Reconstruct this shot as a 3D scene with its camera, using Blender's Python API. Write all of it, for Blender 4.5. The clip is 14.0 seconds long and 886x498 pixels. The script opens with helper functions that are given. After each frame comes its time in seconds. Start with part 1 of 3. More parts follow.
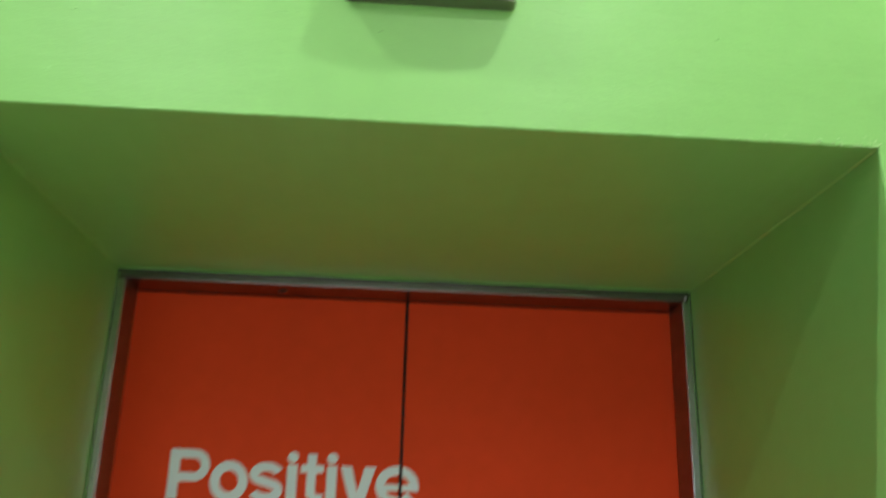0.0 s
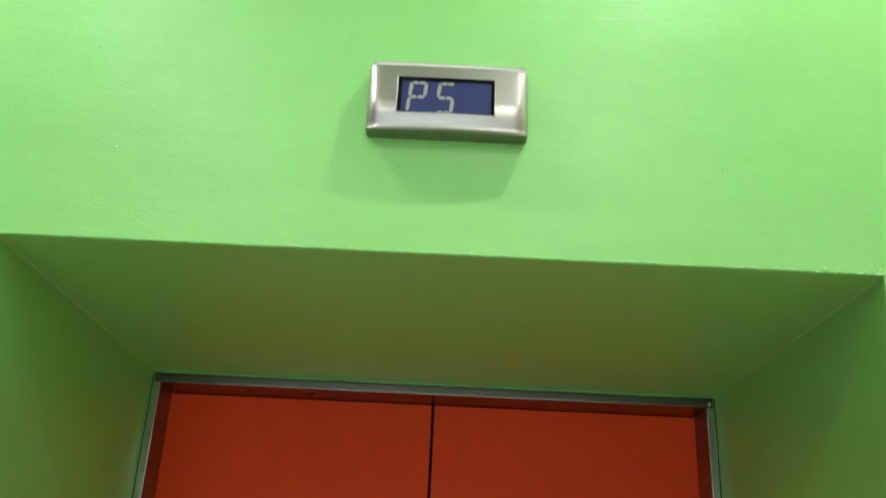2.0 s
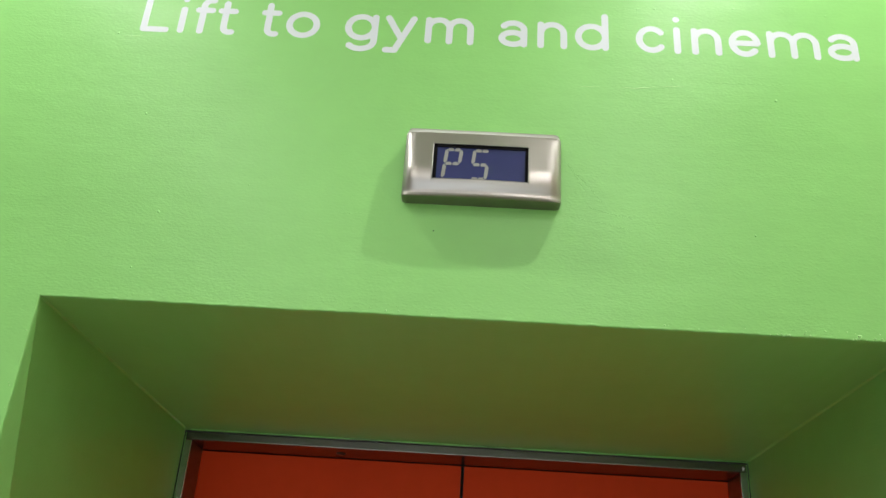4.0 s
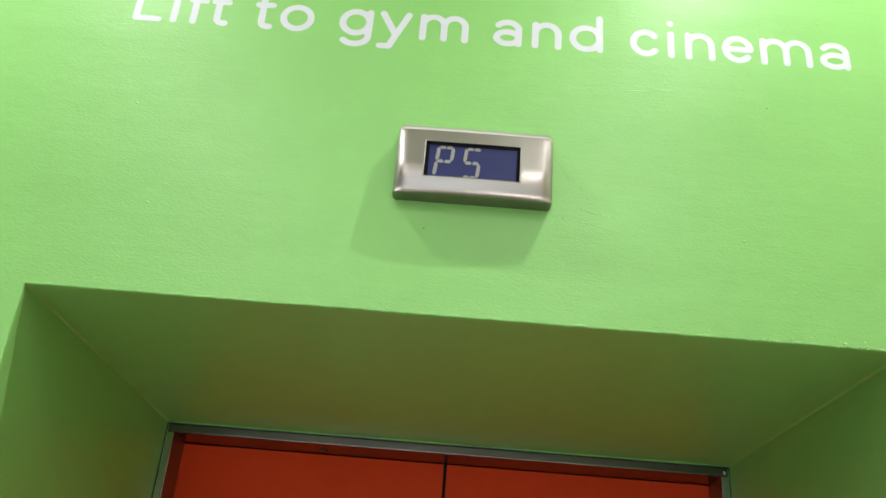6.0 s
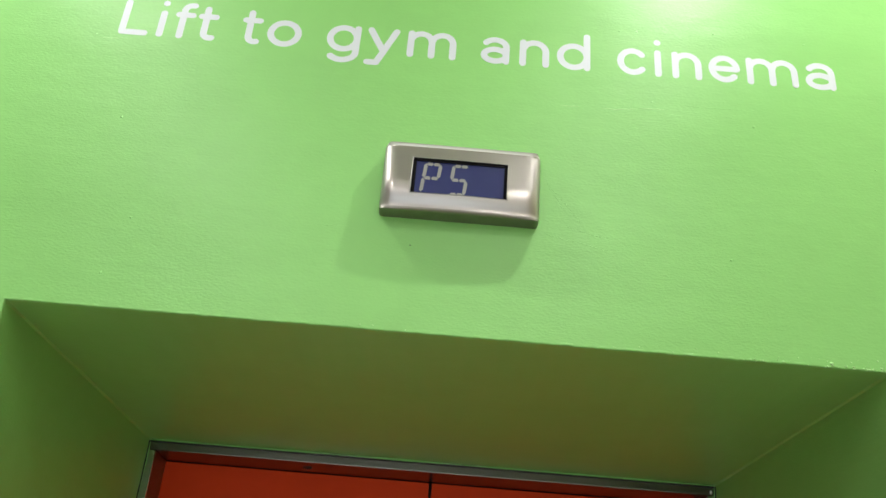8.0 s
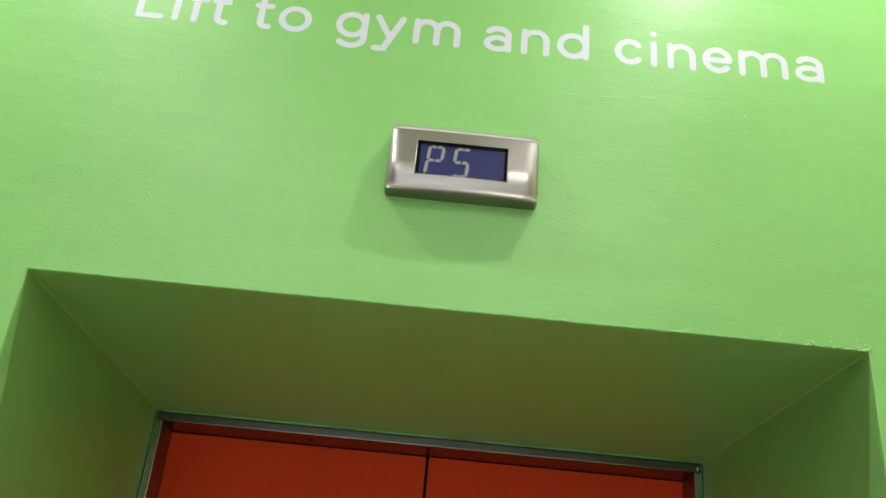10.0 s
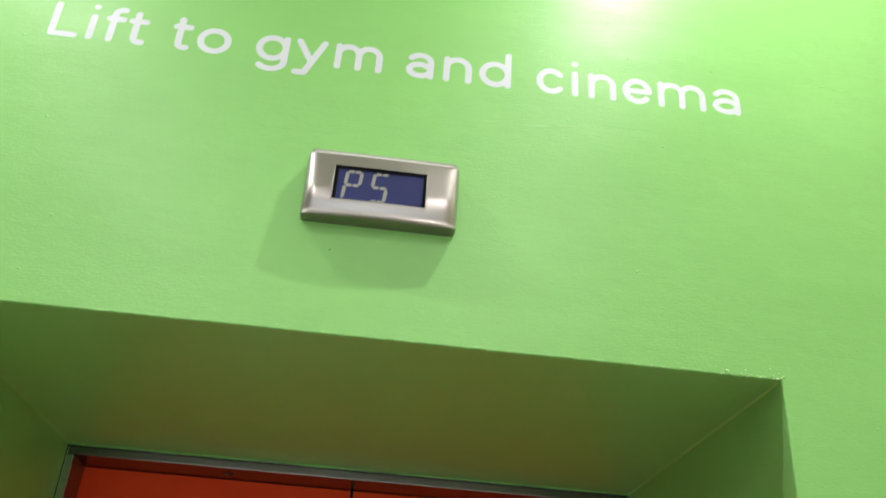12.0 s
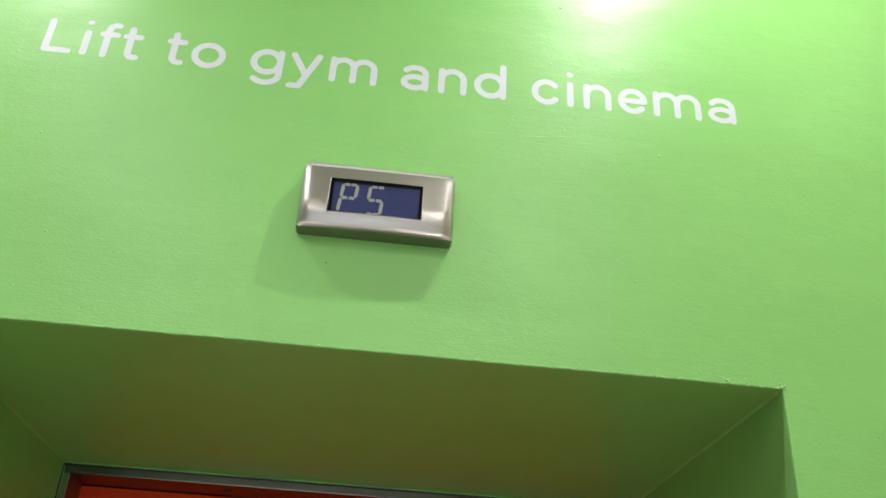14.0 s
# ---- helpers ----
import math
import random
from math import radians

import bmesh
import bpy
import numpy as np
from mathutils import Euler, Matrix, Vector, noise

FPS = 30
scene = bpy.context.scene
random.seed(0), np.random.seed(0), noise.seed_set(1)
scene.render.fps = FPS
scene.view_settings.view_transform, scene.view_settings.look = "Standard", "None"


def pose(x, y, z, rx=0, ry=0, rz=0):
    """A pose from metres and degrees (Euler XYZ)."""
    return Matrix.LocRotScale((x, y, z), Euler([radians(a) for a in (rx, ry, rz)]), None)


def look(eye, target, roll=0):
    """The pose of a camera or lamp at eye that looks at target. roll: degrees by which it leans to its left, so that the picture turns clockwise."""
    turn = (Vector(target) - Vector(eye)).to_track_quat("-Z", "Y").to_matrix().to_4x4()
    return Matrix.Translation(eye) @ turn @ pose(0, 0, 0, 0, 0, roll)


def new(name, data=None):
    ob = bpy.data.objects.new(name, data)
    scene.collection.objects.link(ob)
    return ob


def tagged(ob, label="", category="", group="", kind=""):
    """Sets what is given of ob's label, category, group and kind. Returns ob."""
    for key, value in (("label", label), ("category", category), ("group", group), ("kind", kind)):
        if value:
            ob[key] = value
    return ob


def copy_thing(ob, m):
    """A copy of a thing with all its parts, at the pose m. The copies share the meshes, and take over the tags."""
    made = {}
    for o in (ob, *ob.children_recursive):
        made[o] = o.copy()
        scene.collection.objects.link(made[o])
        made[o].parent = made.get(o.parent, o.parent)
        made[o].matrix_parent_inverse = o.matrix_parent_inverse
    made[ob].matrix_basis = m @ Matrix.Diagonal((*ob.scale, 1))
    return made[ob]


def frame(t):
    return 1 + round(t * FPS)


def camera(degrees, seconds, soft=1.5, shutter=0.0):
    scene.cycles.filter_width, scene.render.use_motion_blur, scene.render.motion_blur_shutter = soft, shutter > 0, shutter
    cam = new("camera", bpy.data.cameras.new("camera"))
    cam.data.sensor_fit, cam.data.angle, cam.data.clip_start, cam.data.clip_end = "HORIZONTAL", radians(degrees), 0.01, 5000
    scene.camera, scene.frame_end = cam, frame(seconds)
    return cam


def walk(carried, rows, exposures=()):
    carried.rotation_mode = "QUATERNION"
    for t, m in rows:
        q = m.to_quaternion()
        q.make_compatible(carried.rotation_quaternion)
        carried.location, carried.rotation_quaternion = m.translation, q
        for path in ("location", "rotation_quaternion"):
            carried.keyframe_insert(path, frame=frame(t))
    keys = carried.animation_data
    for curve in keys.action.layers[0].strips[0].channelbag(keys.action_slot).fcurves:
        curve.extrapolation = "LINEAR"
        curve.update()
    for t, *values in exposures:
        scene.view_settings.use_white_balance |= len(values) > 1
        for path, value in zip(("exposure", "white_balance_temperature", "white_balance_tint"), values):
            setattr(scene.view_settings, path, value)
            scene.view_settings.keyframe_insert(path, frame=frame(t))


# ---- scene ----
LAMP_GAIN, FILL_POWER, DAYLIGHT = 0.13, 33, 47
cam = camera(53.6, 14.0, shutter=0.7)
EXPOSURES = [(0, -0.36, 6350, 3), (0.3, -0.05, 6350, 8), (0.5, 0.11, 6250, 9), (0.8, 0.11, 5150, -3), (1.0, 0.01, 4700, -14), (1.4, -0.03, 4800, -15), (1.5, -0.1, 5200, -14), (1.6, -0.15, 5700, -8), (2.0, -0.3, 6150, -5), (2.5, -0.44, 6500, 6), (3.0, -0.68, 6400, 5), (5.5, -0.44, 6400, 7), (7.5, -0.44, 6400, 7), (8.5, -0.6, 6400, 7), (11, -0.57, 6400, 8), (11.5, -0.41, 6400, 9), (12, -0.49, 6400, 9), (12.5, -0.63, 6400, 7), (14, -0.63, 6400, 7)]
PATH = [
    (0, (-0.029, -0.99, 1.62), (0.077, 0.905, 2.251), 1.6),
    (0.2, (-0.086, -1.037, 1.613), (0.047, 0.878, 2.175), 1.0),
    (0.5, (-0.069, -1.08, 1.622), (-0.094, 0.846, 2.16), -1.1),
    (0.7, (-0.040, -1.074, 1.629), (-0.165, 0.851, 2.160), -1.0),
    (0.8, (-0.023, -1.069, 1.635), (-0.165, 0.855, 2.161), -1.1),
    (1, (0.01, -1.074, 1.642), (-0.153, 0.853, 2.155), 0.2),
    (1.1, (0.008, -1.061, 1.644), (-0.139, 0.867, 2.154), 0.4),
    (1.5, (0.023, -1.065, 1.669), (-0.018, 0.824, 2.324), 1.6),
    (2, (0.002, -1.061, 1.673), (0.005, 0.781, 2.451), 2.7),
    (2.5, (-0.004, -1.077, 1.685), (-0.003, 0.735, 2.532), 2.4),
    (3, (-0.011, -1.073, 1.682), (-0.054, 0.726, 2.553), 3.1),
    (5.5, (-0.015, -1.096, 1.685), (-0.056, 0.697, 2.57), 4.7),
    (6, (-0.019, -1.079, 1.683), (-0.043, 0.716, 2.563), 4.8),
    (6.5, (-0.018, -1.068, 1.683), (-0.027, 0.728, 2.563), 4.8),
    (7, (-0.021, -1.068, 1.684), (-0.021, 0.717, 2.584), 4.8),
    (7.5, (-0.022, -1.073, 1.688), (-0.02, 0.708, 2.599), 4.7),
    (8, (-0.02, -1.073, 1.688), (-0.015, 0.705, 2.603), 4.7),
    (8.5, (-0.012, -1.074, 1.686), (-0.006, 0.703, 2.603), 4.6),
    (10.8, (-0.032, -1.136, 1.638), (0.008, 0.659, 2.519), 6.5),
    (11, (-0.03, -1.133, 1.64), (0.038, 0.659, 2.525), 6.1),
    (11.5, (-0.014, -1.113, 1.64), (0.085, 0.668, 2.545), 5.3),
    (12, (0.017, -1.101, 1.652), (0.145, 0.645, 2.62), 4.2),
    (12.5, (0.021, -1.1, 1.652), (0.165, 0.629, 2.646), 3.3),
    (13, (0.018, -1.095, 1.652), (0.157, 0.639, 2.637), 3.3),
    (13.5, (0.016, -1.095, 1.652), (0.153, 0.641, 2.636), 3.4),
    (14, (0.019, -1.094, 1.652), (0.149, 0.636, 2.649), 3.5),
]
walk(cam, [(t, look(eye, target, roll)) for t, eye, target, roll in PATH], EXPOSURES)

# ---- light: two rows of recessed downlights near the green wall, two unseen ceiling luminaires added as fill and the glazed entrance behind ----
CEIL = 3.45
COLUMNS, ROWS = ((-0.93, 1.25), (0.53, 1.08)), ((-0.34, 1.34, 132), (-1.76, 0.72, 165))
LAMPS = [(lx, ly, 500 * gain * share, spread) for ly, gain, spread in ROWS for lx, share in COLUMNS]
world = bpy.data.worlds.new("world")
scene.world = world
world.use_nodes = True
world.node_tree.nodes["Background"].inputs[0].default_value = (0.5, 0.55, 0.6, 1)
world.node_tree.nodes["Background"].inputs[1].default_value = 0.02

for lx, ly, watts, spread in LAMPS:
    spot = bpy.data.lights.new("downlight_beam", "SPOT")
    spot.energy, spot.shadow_soft_size = watts * LAMP_GAIN, 0.010
    spot.spot_size, spot.spot_blend = radians(spread), 1.0
    spot.color = (1.0, 0.97, 0.93)
    new("downlight_beam", spot).matrix_world = pose(lx, ly, CEIL - 0.012)

BACK = -6.4
STRIPS, STRIP_Y, STRIP_HALF = (0.40, -0.95), -4.15, 1.55
# added fill from far back on the ceiling, brightens the doors downwards
for lx in STRIPS:
    tube = bpy.data.lights.new("fill_strip_light", "AREA")
    tube.shape, tube.size, tube.size_y, tube.energy, tube.color = "RECTANGLE", 0.12, 2 * STRIP_HALF - 0.04, FILL_POWER, (1.0, 0.98, 0.94)
    new("fill_strip_light", tube).matrix_world = pose(lx, STRIP_Y, CEIL - 0.072)

# daylight through the glazed entrance opposite the lift
day = bpy.data.lights.new("entrance_daylight", "AREA")
day.shape, day.size, day.size_y, day.energy, day.color = "RECTANGLE", 2.7, 2.45, DAYLIGHT, (0.92, 0.97, 1.0)
new("entrance_daylight", day).matrix_world = pose(-0.52, BACK - 0.06, 1.25, 90, 0, 0)

# ---- materials ----
def material(name, colour, rough=0.5, metal=0.0, vary=0.06, scale=3.0, bump=0.0, bump_scale=60.0, stretch=(1, 1, 1), rough_vary=0.05, emission=0.0, coat=0.0, specular=0.5):
    """A painted, metal or plastic surface: two scales of colour noise, a noise in the gloss and fine relief."""
    m = bpy.data.materials.new(name)
    m.use_nodes = True
    nt = m.node_tree
    p = nt.nodes["Principled BSDF"]
    p.inputs["Roughness"].default_value, p.inputs["Metallic"].default_value = rough, metal
    p.inputs["Coat Weight"].default_value, p.inputs["Specular IOR Level"].default_value = coat, specular
    place = nt.nodes.new("ShaderNodeTexCoord")
    fit = nt.nodes.new("ShaderNodeMapping")
    fit.inputs["Scale"].default_value = stretch
    nt.links.new(place.outputs["Object"], fit.inputs["Vector"])

    def grain(size, detail=4):
        n = nt.nodes.new("ShaderNodeTexNoise")
        n.inputs["Scale"].default_value, n.inputs["Detail"].default_value = size, detail
        nt.links.new(fit.outputs["Vector"], n.inputs["Vector"])
        return n.outputs["Fac"]

    def span(fac, low, high):
        r = nt.nodes.new("ShaderNodeMapRange")
        r.inputs["From Min"].default_value, r.inputs["From Max"].default_value = 0.3, 0.7
        r.clamp = False
        r.inputs["To Min"].default_value, r.inputs["To Max"].default_value = low, high
        nt.links.new(fac, r.inputs["Value"])
        return r.outputs["Result"]

    def times(a, b):
        k = nt.nodes.new("ShaderNodeMath")
        k.operation = "MULTIPLY"
        nt.links.new(a, k.inputs[0]), nt.links.new(b, k.inputs[1])
        return k.outputs[0]

    shade = times(span(grain(scale), 1 - vary, 1 + vary), span(grain(scale * 14), 1 - vary / 2, 1 + vary / 2))
    tint = nt.nodes.new("ShaderNodeVectorMath")
    tint.operation = "SCALE"
    tint.inputs[0].default_value = colour
    nt.links.new(shade, tint.inputs["Scale"])
    nt.links.new(tint.outputs[0], p.inputs["Base Color"])
    nt.links.new(span(grain(scale * 5), max(0.02, rough - rough_vary), min(1, rough + rough_vary)), p.inputs["Roughness"])
    if bump:
        b = nt.nodes.new("ShaderNodeBump")
        b.inputs["Strength"].default_value, b.inputs["Distance"].default_value = 1.0, bump
        nt.links.new(grain(bump_scale, 3), b.inputs["Height"])
        nt.links.new(b.outputs["Normal"], p.inputs["Normal"])
    if emission:
        p.inputs["Emission Color"].default_value = (*colour, 1)
        p.inputs["Emission Strength"].default_value = emission
    return m


def wall_paint(name, colour, rough):
    """Glossy masonry paint: orange peel from the roller, level trowel streaks beneath it and a slow waviness of the plaster."""
    m = material(name, colour, rough, vary=0.035, scale=1.7, rough_vary=0.015, specular=0.45)
    nt = m.node_tree
    p = nt.nodes["Principled BSDF"]
    place = nt.nodes.new("ShaderNodeTexCoord")
    last = None
    for size, stretch, depth in ((1.0, (3.0, 3.0, 5.0), 0.006), (1.0, (7, 7, 120), 0.00013), (1.0, (190, 190, 330), 0.00030), (1.0, (24, 24, 40), 0.0005)):
        fit = nt.nodes.new("ShaderNodeMapping")
        fit.inputs["Scale"].default_value = stretch
        n = nt.nodes.new("ShaderNodeTexNoise")
        n.inputs["Scale"].default_value, n.inputs["Detail"].default_value = size, 2
        b = nt.nodes.new("ShaderNodeBump")
        b.inputs["Strength"].default_value, b.inputs["Distance"].default_value = 1.0, depth
        nt.links.new(place.outputs["Object"], fit.inputs["Vector"])
        nt.links.new(fit.outputs["Vector"], n.inputs["Vector"])
        nt.links.new(n.outputs["Fac"], b.inputs["Height"])
        if last:
            nt.links.new(last.outputs["Normal"], b.inputs["Normal"])
        last = b
    nt.links.new(last.outputs["Normal"], p.inputs["Normal"])
    return m


GREEN = wall_paint("lime_green_paint", (0.262, 0.57, 0.168), 0.38)
PALE = wall_paint("pale_wall_paint", (0.36, 0.36, 0.33), 0.5)
# cream chosen to bounce warm light onto the green wall's right side
WARM_BOUNCE = wall_paint("warm_bounce_wall_paint", (0.64, 0.60, 0.44), 0.5)
# pale paint of the scuffed runs; on edge grains and crust it paints glints
SCUFF_GLINT = material("scuffed_and_glinting_pale_paint", (0.44, 0.72, 0.31), 0.24, vary=0.12, scale=40)
CEILING = material("ceiling_paint", (0.78, 0.78, 0.75), 0.8, bump=0.0005)
FLOOR = material("grey_floor_tile", (0.48, 0.43, 0.37), 0.4, vary=0.10, bump=0.0004)
RED = material("orange_red_door_enamel", (0.76, 0.060, 0.015), 0.55, vary=0.05, scale=2.2, bump=0.0001, bump_scale=300, specular=0.07)
STEEL = material("brushed_stainless_steel", (0.42, 0.383, 0.370), 0.31, 1.0, vary=0.006, scale=4, stretch=(1, 0.1, 60), rough_vary=0.004)
# dull steel of the cover's edges, darkened to carry the shade underneath
SHADE_SIDE = material("shade_dark_steel_edge", (0.28, 0.26, 0.235), 0.45, 1.0, vary=0.06, scale=6)
# whitish steel: the highlight along the cover's top edge, put into the colour
TOP_GLINT = material("painted_top_glint_steel", (0.84, 0.83, 0.82), 0.40, 0.15, vary=0.03)
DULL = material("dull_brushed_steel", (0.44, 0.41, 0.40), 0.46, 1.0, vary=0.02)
STEEL_EDGE = material("polished_steel_edge", (0.30, 0.29, 0.28), 0.5, 0.5, vary=0.03)
LINING = material("dulled_stainless_lining", (0.56, 0.57, 0.59), 0.16, 1.0, vary=0.10, scale=3, rough_vary=0.01, stretch=(1, 1, 6))
# a darker steel than the jamb lining
HEAD = material("dark_steel_head", (0.18, 0.165, 0.15), 0.26, 1.0, vary=0.06, scale=4, rough_vary=0.01, stretch=(1, 1, 8))
BLACK = material("black_rubber", (0.012, 0.012, 0.012), 0.6)
BEZEL = material("matt_black_mask", (0.006, 0.006, 0.007), 0.8, specular=0.08)
SHAFT = material("shaft_concrete", (0.06, 0.06, 0.06), 0.9)
VINYL = material("white_vinyl", (0.65, 0.67, 0.74), 0.42, vary=0.02)
GREY_VINYL = material("pale_grey_vinyl", (0.68, 0.73, 0.78), 0.4, vary=0.02)
NOTICE = material("red_printed_plastic", (0.74, 0.030, 0.030), 0.4, vary=0.03, specular=0.2)
NOTICE_EDGE = material("clear_plastic_edge", (0.62, 0.70, 0.66), 0.25)
INK = material("dark_red_ink", (0.16, 0.025, 0.03), 0.5)
LCD = material("blue_lcd", (0.030, 0.036, 0.13), 0.15, vary=0.05, scale=20, emission=0.07)
SEGMENT = material("lit_lcd_segment", (0.27, 0.265, 0.26), 0.4, vary=0.03, emission=0.05)
WHITE_TRIM = material("white_enamel", (0.8, 0.8, 0.8), 0.4)
LENS = material("lamp_lens", (1.0, 0.95, 0.88), 0.4, vary=0.0, emission=15.0)
DIFFUSER = material("fill_diffuser", (1.0, 0.98, 0.94), 0.5, vary=0.0, emission=2.0)
# browner and darker than the jamb's front face
JAMB_RETURN = material("dull_brown_steel", (0.25, 0.18, 0.15), 0.34, 0.8, vary=0.12, scale=5, stretch=(1, 1, 5))
PIN = material("grimy_green", (0.05, 0.09, 0.03), 0.6)
DARK_MARK = material("dark_plastic", (0.03, 0.028, 0.026), 0.4)


# ---- mesh helpers ----
def part(name, bm, mat, parent=None, label="", smooth=False):
    """Links a bmesh as one mesh object under a thing."""
    me = bpy.data.meshes.new(name)
    bmesh.ops.recalc_face_normals(bm, faces=bm.faces)
    bm.to_mesh(me)
    bm.free()
    me.materials.append(mat)
    if smooth:
        for f in me.polygons:
            f.use_smooth = True
    ob = new(name, me)
    ob.parent = parent
    return tagged(ob, label)


def box(bm, x0, x1, y0, y1, z0, z1, bevel=0.0):
    made = bmesh.ops.create_cube(bm, size=1.0, matrix=Matrix.LocRotScale(((x0 + x1) / 2, (y0 + y1) / 2, (z0 + z1) / 2), None, (x1 - x0, y1 - y0, z1 - z0)))
    if bevel:
        edges = list({e for v in made["verts"] for e in v.link_edges})
        bmesh.ops.bevel(bm, geom=edges, offset=bevel, segments=2, affect="EDGES", profile=0.6)
    return bm


def boxed(name, x0, x1, y0, y1, z0, z1, mat, parent=None, bevel=0.0, label=""):
    return part(name, box(bmesh.new(), x0, x1, y0, y1, z0, z1, bevel), mat, parent, label)


def structure(ob, label, category):
    return tagged(ob, label, category, kind="structure")


def empty(name, x, y, z, label, category, group=""):
    ob = new(name)
    ob.location = (x, y, z)
    scene.view_layers[0].update()
    return tagged(ob, label, category, group)


def under(ob, thing):
    """Hang a mesh that was built in world places under a thing."""
    ob.parent = thing
    ob.matrix_parent_inverse = Matrix.Translation(thing.location).inverted()
    return ob


def glyph(char, bold):
    """One character of the built-in font as a bmesh in the box 0..1 by 0..1, facing -y, 1 deep."""
    curve = bpy.data.curves.new("glyph", "FONT")
    curve.body, curve.size, curve.offset, curve.extrude, curve.resolution_u = char, 1.0, bold, 0.1, 5
    ob = new("glyph", curve)
    scene.view_layers[0].update()
    me = bpy.data.meshes.new_from_object(ob.evaluated_get(bpy.context.evaluated_depsgraph_get()))
    bpy.data.objects.remove(ob)
    bm = bmesh.new()
    bm.from_mesh(me)
    bpy.data.meshes.remove(me)
    bpy.data.curves.remove(curve)
    lo = [min(v.co[k] for v in bm.verts) for k in range(3)]
    hi = [max(v.co[k] for v in bm.verts) for k in range(3)]
    for v in bm.verts:
        u, w, d = ((v.co[k] - lo[k]) / max(hi[k] - lo[k], 1e-6) for k in range(3))
        v.co = (u, -d, w)
    return bm


def letter(char, bold, x0, x1, z0, z1, y, thick=0.0006, shear=0.0):
    bm = glyph(char, bold)
    for v in bm.verts:
        u, d, w = v.co
        v.co = (x0 + (x1 - x0) * u + shear * w, y + thick * d, z0 + (z1 - z0) * w)
    return bm


# ---- the green wall with the deep lift recess ----
NX, NZ, DEPTH = 0.583, 2.1132, 0.742      # half width, head and depth of the recess
LEFT, RIGHT = -2.05, 0.925


def green_wall():
    bm = bmesh.new()
    n_side, n_top = 640, 520
    path = [(-NX, NZ * k / n_side, -1, 0) for k in range(n_side)] + [(-NX, NZ, -1, 1)]
    path += [(-NX + 2 * NX * k / n_top, NZ, 0, 1) for k in range(1, n_top)] + [(NX, NZ, 1, 1)]
    path += [(NX, NZ * (1 - k / n_side), 1, 0) for k in range(1, n_side + 1)]
    rows = []
    for x, z, ox, oz in path:
        rough_edge = noise.noise(Vector((x * 9, z * 9, 1.7))) * 0.0005 + noise.noise(Vector((x * 70, z * 70, 4.2))) * 0.0007
        lump = max(0.0, noise.noise(Vector((x * 110, z * 110, 9.1)))) * 0.0011 * (1.0 + 2.0 * max(0.0, noise.noise(Vector((x * 5, z * 5, 3.3)))))
        section = []
        for off, y in ((0.0042, 0.0), (0.0016, -lump), (0.0004, 0.0004 - lump), (0.0, 0.0016), (0.0, 0.010), (0.0, DEPTH)):
            wob = off + (rough_edge if y < 0.01 else 0.0)
            rise = 0.0108 if y == DEPTH else 0.0
            section.append(bm.verts.new((x + ox * wob, y, z + oz * (wob + rise))))
        rows.append(section)
    for a, b in zip(rows, rows[1:]):
        for k in range(len(a) - 1):
            bm.faces.new((a[k], a[k + 1], b[k + 1], b[k]))
    # the face of the wall round the opening, in strips that share the worn edge
    xs = lambda v: (v.co.x, v.co.z)
    tl, tr = rows[n_side], rows[n_side + n_top]
    far = {}
    for i, r in enumerate(rows):
        x, z = xs(r[0])
        if i <= n_side:
            far[i] = bm.verts.new((LEFT, 0, z))
        elif i < n_side + n_top:
            far[i] = bm.verts.new((x, 0, CEIL))
        else:
            far[i] = bm.verts.new((RIGHT, 0, z))
    up_l, up_r = bm.verts.new((tl[0].co.x, 0, CEIL)), bm.verts.new((tr[0].co.x, 0, CEIL))
    c_l, c_r = bm.verts.new((LEFT, 0, CEIL)), bm.verts.new((RIGHT, 0, CEIL))
    for i in range(len(rows) - 1):
        a, b = rows[i][0], rows[i + 1][0]
        if i < n_side:
            bm.faces.new((a, b, far[i + 1], far[i]))
        elif i < n_side + n_top:
            fa = up_l if i == n_side else far[i]
            fb = up_r if i + 1 == n_side + n_top else far[i + 1]
            bm.faces.new((a, b, fb, fa))
        else:
            bm.faces.new((a, b, far[i + 1], far[i]))
    bm.faces.new((tl[0], up_l, c_l, far[n_side]))
    bm.faces.new((tr[0], up_r, c_r, far[n_side + n_top]))
    # the wall's sides, top and back
    for x0, x1, z0, z1 in ((LEFT, -NX - 0.002, 0, NZ), (NX + 0.002, RIGHT, 0, NZ), (LEFT, RIGHT, NZ + 0.002, CEIL)):
        bm.faces.new([bm.verts.new(c) for c in ((x0, DEPTH, z0), (x1, DEPTH, z0), (x1, DEPTH, z1), (x0, DEPTH, z1))])
    return bm


wall = part("wall_north", green_wall(), GREEN)
wall.data.set_sharp_from_angle(angle=radians(65))
for f in wall.data.polygons:
    f.use_smooth = abs(f.normal.y) < 0.98
structure(wall, "lime green glossy painted wall with deep lift recess", "wall")


def nib(x, z, r, high):
    """A grain caught in the paint."""
    bm = bmesh.new()
    bmesh.ops.create_icosphere(bm, subdivisions=1, radius=1.0)
    for v in bm.verts:
        v.co = (x + v.co.x * r, -0.0002 + v.co.y * high, z + v.co.z * r * 0.85)
    return bm


